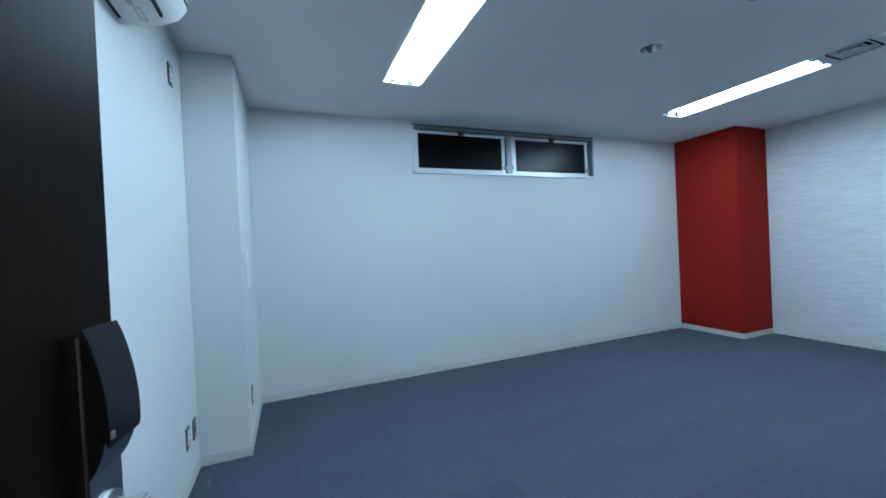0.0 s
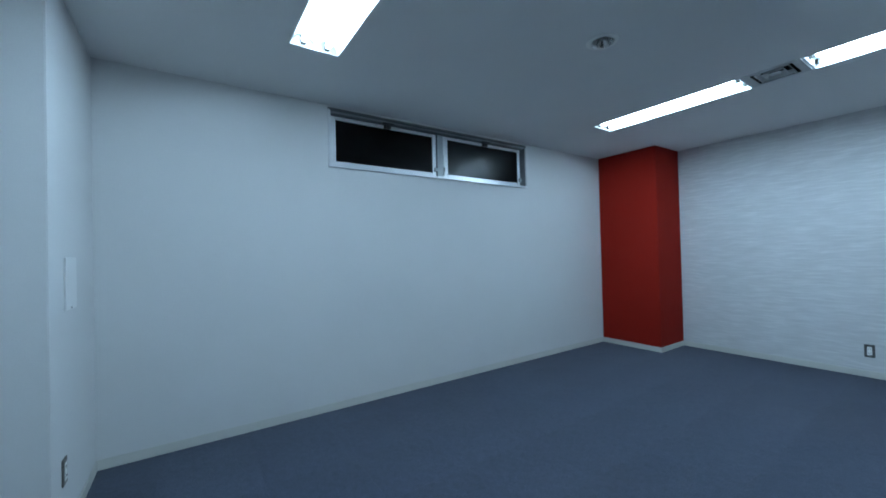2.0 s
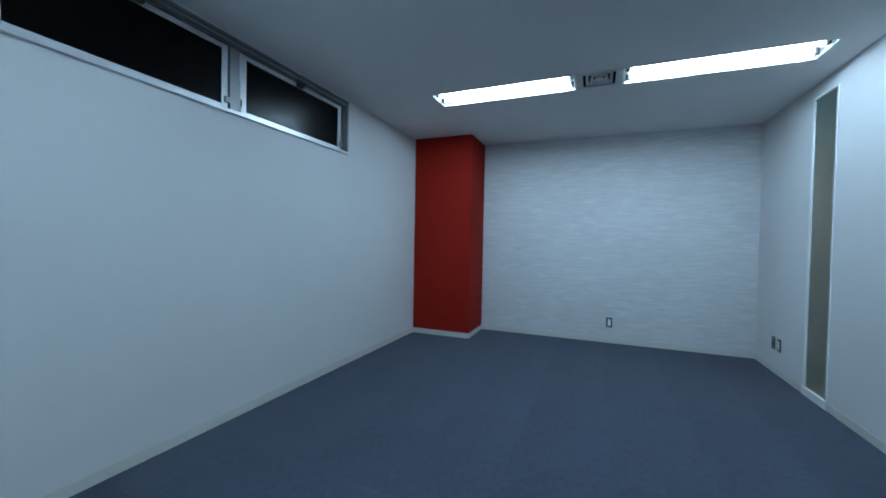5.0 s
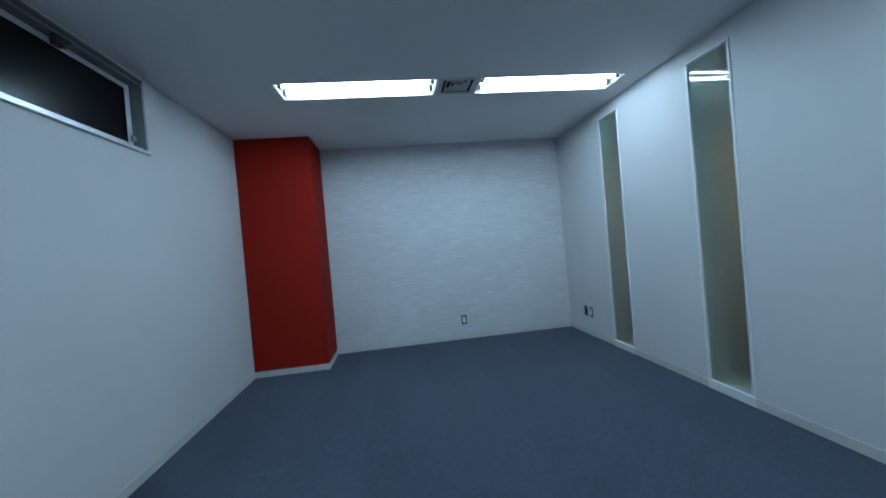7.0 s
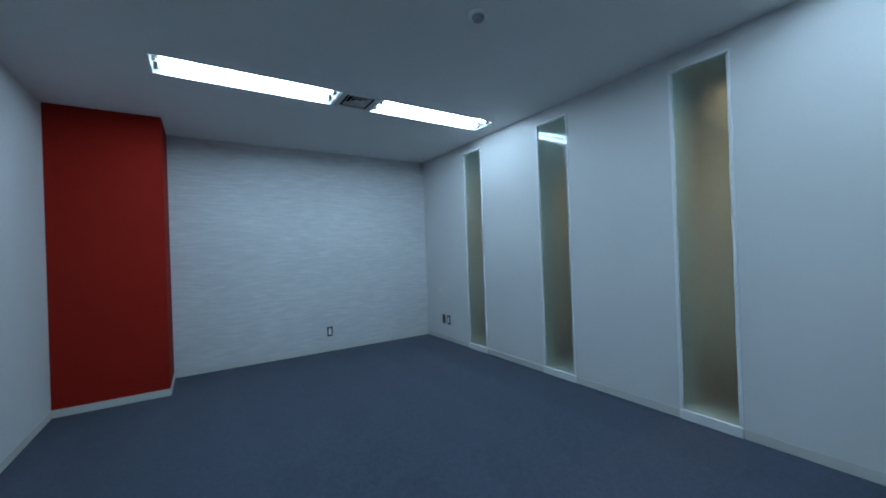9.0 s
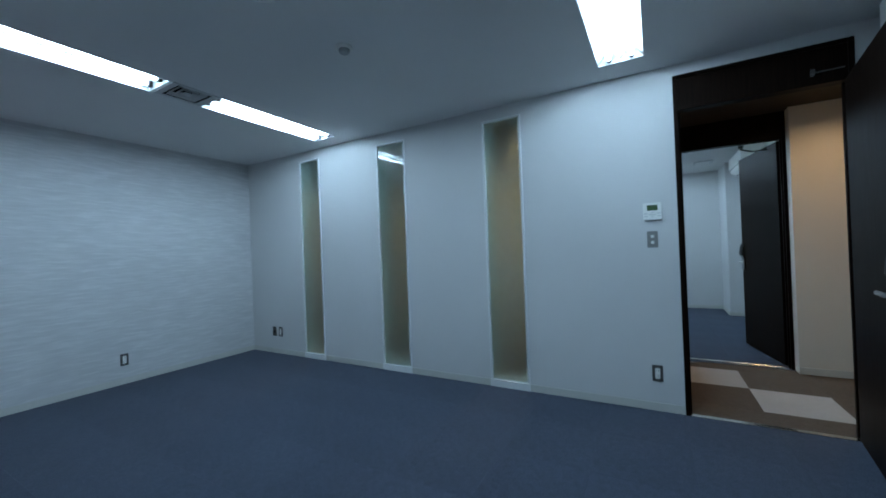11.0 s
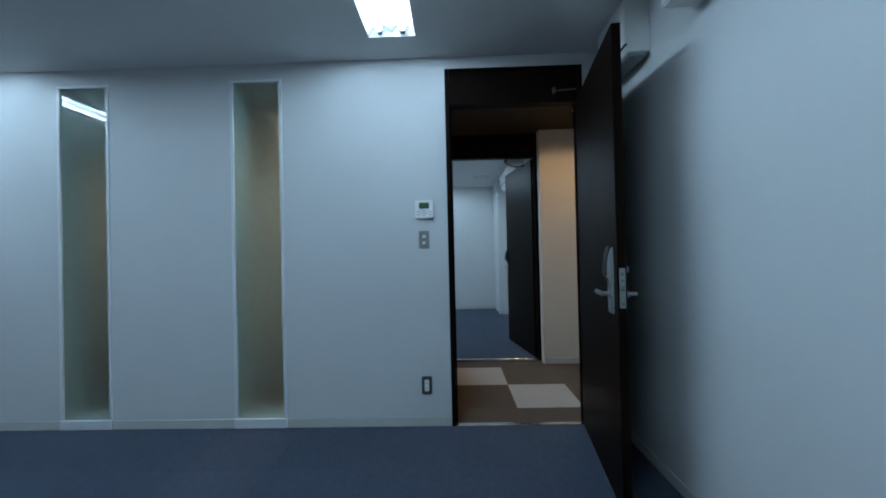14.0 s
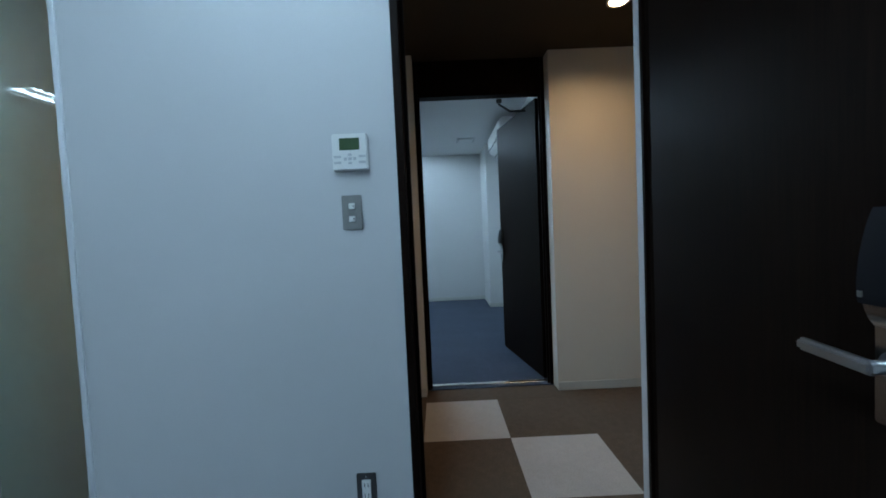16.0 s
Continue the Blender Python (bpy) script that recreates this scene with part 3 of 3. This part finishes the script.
def ceiling_vent(x, y):
    v = thing("ceiling_vent", "square grey ceiling air vent between two lamps", "air vent", pose(x, y, CEIL))
    h = VENT[2] / 2

    def ring(a, b, z0, z1):
        return join_bm(box((-a, -a, z0), (a, -b, z1)), box((-a, b, z0), (a, a, z1)), box((-a, -b, z0), (-b, b, z1)), box((b, -b, z0), (a, b, z1)))

    part("frame", join_bm(box((-0.146, -0.168, -0.006), (0.146, -h + 0.012, -0.0005), 0.001), box((-0.146, h - 0.012, -0.006), (0.146, 0.168, -0.0005), 0.001), box((-0.146, -h + 0.012, -0.006), (-h + 0.012, h - 0.012, -0.0005), 0.001), box((h - 0.012, -h + 0.012, -0.006), (0.146, h - 0.012, -0.0005), 0.001)), VENT_GREY, v, "pale grey cover plate")
    part("duct", join_bm(ring(h - 0.002, h - 0.005, 0, 0.10), box((-h + 0.002, -h + 0.002, 0.10), (h - 0.002, h - 0.002, 0.104))), BLACK, v)
    for a in (0.100, 0.064):
        bm = bmesh.new()
        rows = [[bm.verts.new((sx * r, sy * r, z)) for sx, sy in ((-1, -1), (1, -1), (1, 1), (-1, 1))] for r, z in ((a, -0.004), (a - 0.020, 0.022), (a - 0.022, 0.021), (a - 0.005, -0.0045))]
        for p, q in zip(rows, rows[1:] + rows[:1]):
            for i in range(4):
                bm.faces.new((p[i], p[(i + 1) % 4], q[(i + 1) % 4], q[i]))
        bmesh.ops.recalc_face_normals(bm, faces=bm.faces)
        part("slat", bm, VENT_GREY, v)
    part("centre_plate", box((-0.030, -0.030, -0.002), (0.030, 0.030, 0.003), 0.001), VENT_GREY, v)
    return v


ceiling_vent(VENT[0], VENT[1])


def emergency_light(x, y):
    e = thing("emergency_light", "small round chrome emergency light in the ceiling, unlit", "emergency light", pose(x, y, CEIL))
    part("trim_ring", lathe([(0.064, 0.008), (0.064, -0.003), (0.070, -0.009), (0.088, -0.005), (0.091, -0.0005), (0.074, -0.0005)], 40), PLASTIC, e, "white trim ring", smooth=True)
    part("cup", lathe([(0.0635, 0.002), (0.0635, 0.06), (0.0, 0.062)], 32), DARK_ALU, e, smooth=True)
    part("bulb", lathe([(0.0, 0.010), (0.008, 0.013), (0.010, 0.022), (0.010, 0.04), (0.008, 0.05)], 16), DARK_ALU, e, smooth=True)
    part("lamp_bridge", box((-0.038, -0.003, 0.042), (0.038, 0.003, 0.047), 0.001), DARK_PLASTIC, e)
    for k in range(6):
        a0, a1 = (math.pi / 3 * (k + o) for o in (0.08, 0.92))
        bm = bmesh.new()
        bowl = ((0.0625, -0.010), (0.056, 0.004), (0.0495, 0.018), (0.043, 0.032), (0.040, 0.040))
        rows = [[bm.verts.new((r * math.cos(a), r * math.sin(a), z)) for a in (a0, (a0 + a1) / 2, a1)] for r, z in bowl]
        for p, q in zip(rows, rows[1:]):
            for i in (0, 1):
                bm.faces.new((p[i], p[i + 1], q[i + 1], q[i]))
        bmesh.ops.solidify(bm, geom=bm.faces, thickness=0.0012)
        part("reflector_facet", bm, CHROME, e, "bright silvered facet", smooth=True)
    return e


emergency_light(*EMERG)

s = thing("smoke_detector", "small round off-white smoke detector on the ceiling", "smoke detector", pose(2.850, 1.445, CEIL))
part("base", lathe([(0, 0), (0.052, 0), (0.052, -0.010), (0.047, -0.016), (0, -0.016)], 36), PLASTIC, s, smooth=True)
part("sensor_cage", lathe([(0.034, -0.0155), (0.032, -0.030), (0.024, -0.038), (0, -0.040)], 30), DARK_ALU, s, smooth=True)


# ---- wall fittings: each is built facing -y with its back at y = 0, then turned ----
def outlet(at, mat, label, group=""):
    o = thing("power_outlet", label, "power outlet", at, group)
    part("plate", box((-0.035, -0.007, -0.06), (0.035, -0.0005, 0.06), 0.003, 2), mat, o)
    ins = part("socket", box((-0.016, -0.010, -0.038), (0.016, -0.006, 0.038), 0.002), PLASTIC, o, "off-white double socket")
    for z in (-0.019, 0.019):
        for x in (-0.006, 0.006):
            part("slot", box((x - 0.0012, -0.0108, z - 0.007), (x + 0.0012, -0.0095, z + 0.007)), BLACK, ins)
    for z in (-0.048, 0.048):
        part("screw", rod((0, -0.0085, z), (0, -0.006, z), 0.0028, 10), STEEL, o)
    return o


def blank_outlet(at, mat, label):
    o = thing("wall_plate", label, "wall plate", at)
    part("plate", box((-0.035, -0.007, -0.06), (0.035, -0.0005, 0.06), 0.003, 2), mat, o)
    part("jack", box((-0.012, -0.0095, -0.020), (0.012, -0.006, 0.020), 0.002), DARK_PLASTIC, o)
    for z in (-0.048, 0.048):
        part("screw", rod((0, -0.0085, z), (0, -0.006, z), 0.0028, 10), STEEL, o)
    return o


# fittings on the south wall face +y: turned half round; west wall and pier face +x; east wall faces -x
outlet(pose(1.255, 0, 0.276, 0, 0, 180), DARK_PLATE, "dark grey power outlet near the door")
outlet(pose(5.452, 0, 0.280, 0, 0, 180), DARK_PLATE, "dark grey power outlet near the corner")
blank_outlet(pose(5.572, 0, 0.280, 0, 0, 180), DARK_PLATE, "dark grey communication plate beside an outlet")
outlet(pose(ROOM_X, 1.430, 0.247, 0, 0, 270), DARK_PLATE, "dark grey power outlet on the wavy wallpaper")
outlet(pose(0, 2.672, 0.285, 0, 0, 90), BRONZE_PLATE, "grey power outlet low on the white wall")
blank_outlet(pose(0, 2.815, 0.275, 0, 0, 90), BRONZE_PLATE, "grey communication plate beside a power outlet")
outlet(pose(0, 2.690, 2.252, 0, 0, 90), BRONZE_PLATE, "grey power outlet high beside the air conditioner")
outlet(pose(PIL_X, 3.100, 0.318, 0, 0, 90), BRONZE_PLATE, "grey power outlet low on the white pier")

h = thing("wall_hatch", "flat white blank cover on the white pier", "wall hatch", pose(PIL_X, 3.24, 1.155, 0, 0, 90))
part("cover", box((-0.10, -0.008, -0.125), (0.10, -0.0005, 0.125), 0.003, 2), CEILING, h)
part("finger_notch", box((-0.012, -0.0088, -0.121), (0.012, -0.0075, -0.112), 0.0003), GREY_PLATE, h)

sw = thing("light_switch", "grey steel light switch with two square buttons", "light switch", pose(1.2525, 0, 1.260, 0, 0, 180))
part("plate", box((-0.035, -0.007, -0.06), (0.035, -0.0005, 0.06), 0.003, 2), GREY_PLATE, sw)
for z in (-0.022, 0.022):
    b = part("button", box((-0.011, -0.011, z - 0.010), (0.011, -0.006, z + 0.010), 0.002), PLASTIC, sw, "off-white button")
    part("pilot_lamp", box((0.004, -0.0118, z - 0.002), (0.008, -0.0105, z + 0.002)), DARK_PLASTIC, b)

rc = thing("climate_controller", "white wall controller with a green display", "controller", pose(1.247, 0, 1.465, 0, 0, 180))
part("body", box((-0.060, -0.020, -0.062), (0.060, -0.0005, 0.062), 0.004, 3), PLASTIC, rc)
part("display", box((-0.034, -0.0212, 0.006), (0.034, -0.0195, 0.046)), SCREEN, rc, "dull green display")
for x, z, bw, bh in ((-0.042, -0.016, 0.012, 0.004), (-0.042, -0.036, 0.012, 0.004), (0.0, -0.010, 0.006, 0.004), (-0.016, -0.024, 0.005, 0.005), (0.0, -0.024, 0.006, 0.005), (0.016, -0.024, 0.005, 0.005),
                     (0.0, -0.038, 0.006, 0.004), (0.042, -0.016, 0.012, 0.004), (0.042, -0.036, 0.012, 0.004)):
    part("button", box((x - bw, -0.0215, z - bh), (x + bw, -0.0195, z + bh), 0.0008), VENT_GREY, rc)


# ---- air conditioners ----
def air_conditioner(at, width, label):
    """A wall unit with its back at y = 0, facing -y, its left end at x = 0, its underside at z = 0."""
    c = thing("air_conditioner", label, "air conditioner", at)
    depth, height = 0.225, 0.295
    prof = [(0, 0.0), (-0.05, 0.0), (-0.130, 0.012), (-0.190, 0.045), (-0.218, 0.085), (-0.222, 0.13), (-0.215, 0.27), (-0.19, 0.293), (0, 0.295)]
    bm = bmesh.new()
    ends = [[bm.verts.new((x, y, z)) for y, z in prof] for x in (0, width)]
    n = len(prof)
    bm.faces.new(ends[0]); bm.faces.new(ends[1][::-1])
    for i in range(n):
        bm.faces.new((ends[0][i], ends[1][i], ends[1][(i + 1) % n], ends[0][(i + 1) % n]))
    bmesh.ops.recalc_face_normals(bm, faces=bm.faces)
    bmesh.ops.bevel(bm, geom=[e for e in bm.edges if abs(e.verts[0].co.x - e.verts[1].co.x) < 1e-5], offset=0.010, segments=2, affect="EDGES", clamp_overlap=True)
    part("body", bm, PLASTIC, c, "rounded white casing", smooth=True)
    part("front_panel", box((0.012, -0.232, 0.115), (width - 0.012, -0.214, 0.262), 0.006, 2), PLASTIC, c, "white front panel")
    m = pose(0, -0.140, 0.0135, 20)
    part("air_slot", moved(box((0.085, -0.014, -0.004), (width - 0.085, 0.014, 0.008)), m), BLACK, c)
    part("louver", moved(box((0.09, -0.008, -0.008), (width - 0.09, 0.008, -0.005), 0.002), m), PLASTIC, c, "white louver")
    part("panel_gap", box((0.02, -0.2235, 0.100), (width - 0.02, -0.205, 0.106)), BLACK, c)
    # black strip paints the shadow line where the casing meets the wall
    part("wall_gap", box((0.02, -0.016, -0.0012), (width - 0.05, -0.004, 0.004)), BLACK, c)
    for x0, x1, y0, y1 in ((width - 0.135, width - 0.045, -0.100, -0.070), (width - 0.20, width - 0.15, -0.085, -0.068)):
        tag = part("rating_label", box((x0, y0, -0.0010 + 0.0045 * (-y0 > 0.09)), (x1, y1, 0.010)), VENT_GREY, c, "grey printed label")
        part("print_bar", box((x0 + 0.010, y0 + 0.008, -0.0016 + 0.0045 * (-y0 > 0.09)), (x1 - 0.010, y1 - 0.010, 0.008)), REFLECTOR, tag)
    seam = [(-0.015, 0.0), (-0.05, 0.0), (-0.130, 0.012), (-0.190, 0.045)]
    part("end_seam", join_bm(*(rod((0.032, *p), (0.032, *q), 0.0014, 6) for p, q in zip(seam, seam[1:]))), BLACK, c)
    return c


air_conditioner(pose(0, 1.235, 2.172, 0, 0, 90), 0.835, "white wall-mounted air conditioner above the open door")
pc = thing("pipe_cover", "white plastic pipe cover at the air conditioner's end", "pipe cover", pose(0, 0.94, 2.183, 0, 0, 90))
part("cover", box((0, -0.155, 0), (0.294, -0.0005, 0.235), 0.007, 2), PLASTIC, pc, smooth=True)
vb = thing("ventilation_unit", "white boxy ventilation unit high in the corner", "ventilation unit", pose(0, 0.206, 2.182, 0, 0, 90))
part("casing", prism([(-0.0005, 0.020), (-0.0005, 0.314), (-0.118, 0.314), (-0.132, 0.300), (-0.132, 0.066), (-0.116, 0.020)], 0, 0.36, 0.004), PLASTIC, vb, smooth=True)
vb.children[0].matrix_basis = Matrix(((0, 0, 1, 0), (1, 0, 0, 0), (0, 1, 0, 0), (0, 0, 0, 1)))
part("intake", box((0.008, -0.112, 0.0), (0.352, -0.020, 0.0205), 0.006), DARK_ALU, vb, "grey intake under the casing")
part("intake_slot", moved(box((0.004, -0.004, -0.006), (0.3605, 0.004, 0.006)), pose(0, -0.1285, 0.058, 18)), BLACK, vb)


# ---- corridor ----
COR_X0, COR_X1 = -2.2, 6.6
structure("corridor_wall", slab(1, FAR_N, COR_S, (COR_X0, COR_X1), (0, CEIL), [(0.141, 1.095, -1, CEIL + 1)]), CORRIDOR_WALL, "cream papered corridor wall with a dark door", "wall")
structure("corridor_wall", slab(1, -WALL - 0.012, -WALL - 0.0005, (COR_X0, COR_X1), (0, CEIL), [(DOOR_L - 0.01, DOOR_R + 0.01, -1, FRAME_TOP), *((a, b, SLIT_Z0, SLIT_Z1) for a, b in SLITS)]), CORRIDOR_WALL, "cream papered corridor wall with glazed slits", "wall")
for x in (COR_X0, COR_X1):
    structure("corridor_wall", box((x - 0.05, COR_S, 0), (x + 0.05, -WALL - 0.012, CEIL)), CORRIDOR_WALL, "cream papered end of the corridor", "wall")
DOWN = [(-0.10, -0.82), (2.44, -0.82), (4.95, -0.82)]
structure("corridor_ceiling", slab(2, COR_CEIL, COR_CEIL + 0.04, (COR_X0, COR_X1), (FAR_N + 0.105, -WALL - 0.0005), [(x - 0.05, x + 0.05, y - 0.05, y + 0.05) for x, y in DOWN]), CORRIDOR_CEILING, "dark brown corridor ceiling with downlights", "ceiling")
cor_floor = structure("corridor_floor", box((COR_X0, FAR_N, -0.06), (COR_X1, 0, -0.008)), BROWN_CARPET, "brown and cream carpet tiles in the corridor", "floor")
for x0, x1 in ((COR_X0, 0.141), (1.095, COR_X1)):
    bm = box((x0, COR_S, 0), (x1, COR_S + 0.007, 0.062), 0.002)
    structure("baseboard", bm, VINYL, "beige vinyl skirting in the corridor", "baseboard")


def downlight(x, y):
    d = thing("downlight", "small round warm downlight in the dark ceiling, lit", "downlight", pose(x, y, COR_CEIL), "downlights along the corridor")
    part("rim", lathe([(0.050, 0.012), (0.050, -0.002), (0.056, -0.005), (0.066, -0.003), (0.066, -0.0005)], 32), STEEL, d, smooth=True)
    part("can", lathe([(0.0495, 0.0), (0.046, 0.088), (0.0, 0.090)], 28), REFLECTOR, d, smooth=True)
    part("lamp", lathe([(0.0, 0.015), (0.020, 0.017), (0.034, 0.025), (0.038, 0.037), (0.0, 0.049)], 24), DOWNGLOW, d, "glowing warm lamp", smooth=True)
    return d


first_down = downlight(*DOWN[0])
for x, y in DOWN[1:]:
    copy_thing(first_down, pose(x, y, COR_CEIL))

# ---- the room across the corridor ----
FAR_X = 4.2
structure("far_wall", box((-0.12, FAR_S - 0.12, 0), (FAR_X, FAR_S, CEIL)), WALLPAPER, "white papered end wall of the room across", "wall")
structure("far_wall", box((-0.12, FAR_S, 0), (0, FAR_N - 0.001, CEIL)), WALLPAPER, "white papered side wall of the room across", "wall")
structure("far_wall", box((FAR_X, FAR_S - 0.12, 0), (FAR_X + 0.12, FAR_N - 0.001, CEIL)), WALLPAPER, "white papered side wall of the room across", "wall")
structure("far_pier", box((0, FAR_S, 0), (0.20, -4.46, CEIL), 0.004), WALLPAPER, "white papered corner pier of the room across", "pier")
FAR_LAMPS = [(1.42, -2.4), (1.42, -4.2), (3.2, -3.3)]
structure("far_ceiling", slab(2, CEIL, CEIL + 0.05, (-0.12, FAR_X + 0.12), (FAR_S - 0.12, FAR_N - 0.001), [(x - LAMP_W / 2, x + LAMP_W / 2, y - LAMP_L / 2, y + LAMP_L / 2) for x, y in FAR_LAMPS]), CEILING, "off-white ceiling of the room across", "ceiling")
far_floor = structure("far_floor", box((-0.12, FAR_S, -0.06), (FAR_X, FAR_N, -0.008)), BLUE_CARPET, "blue carpet tiles of the room across", "floor")
structure("baseboard", box((0.20, FAR_S, 0), (FAR_X, FAR_S + 0.007, 0.062), 0.002), VINYL, "beige vinyl skirting in the room across", "baseboard")
structure("baseboard", box((0.20, FAR_S + 0.007, 0), (0.207, -4.46, 0.062), 0.002), VINYL, "beige vinyl skirting in the room across", "baseboard")
structure("baseboard", box((0, -4.46, 0), (0.207, -4.453, 0.062), 0.002), VINYL, "beige vinyl skirting in the room across", "baseboard")
for x, y in FAR_LAMPS:
    copy_thing(first_lamp, pose(x, y, CEIL))
air_conditioner(pose(0, -3.87, 2.155, 0, 0, 90), 0.95, "white air conditioner in the room across the corridor")
fv = thing("ceiling_vent", "flat square ceiling vent in the room across", "air vent", pose(0.515, -4.17, CEIL))
part("frame", join_bm(box((-0.13, -0.13, -0.008), (0.13, -0.11, -0.0005)), box((-0.13, 0.11, -0.008), (0.13, 0.13, -0.0005)), box((-0.13, -0.11, -0.008), (-0.11, 0.11, -0.0005)), box((0.11, -0.11, -0.008), (0.13, 0.11, -0.0005))), VENT_GREY, fv)
part("plate", box((-0.10, -0.10, -0.012), (0.10, 0.10, -0.004), 0.002), CEILING, fv)


# ---- carpet tiles, last ----
def tiles(parent, x0, x1, y0, y1, ox, oy, mat, pick=None, size=0.5):
    shared = {}
    i0, i1 = math.floor((x0 - ox) / size), math.ceil((x1 - ox) / size)
    j0, j1 = math.floor((y0 - oy) / size), math.ceil((y1 - oy) / size)
    for i in range(i0, i1):
        for j in range(j0, j1):
            a, b = max(ox + i * size, x0), min(ox + (i + 1) * size, x1)
            c, d = max(oy + j * size, y0), min(oy + (j + 1) * size, y1)
            if b - a < 0.004 or d - c < 0.004:
                continue
            m = pick(i, j) if pick else mat
            key = (round(b - a, 4), round(d - c, 4), m.name)
            if key not in shared:
                hx, hy = (b - a) / 2 - 0.0004, (d - c) / 2 - 0.0004
                shared[key] = mesh_of("carpet_tile", box((-hx, -hy, -0.0075), (hx, hy, 0.0), 0.0), m)
            t = new("carpet_tile", shared[key])
            t.location = ((a + b) / 2, (c + d) / 2, 0)
            t.parent = parent


tiles(floor_base, 0.0, ROOM_X, 0.0, ROOM_Y, 0.09, 0.0, BLUE_CARPET)
tiles(cor_floor, COR_X0, COR_X1, FAR_N + 0.13, -0.032, 0.11, -0.275, BROWN_CARPET, lambda i, j: CREAM_CARPET if (i, j) in ((0, -1), (1, -2)) else BROWN_CARPET, 0.493)
tiles(far_floor, 0.0, FAR_X, FAR_S, FAR_N + 0.09, 0.09, -1.5, BLUE_CARPET)
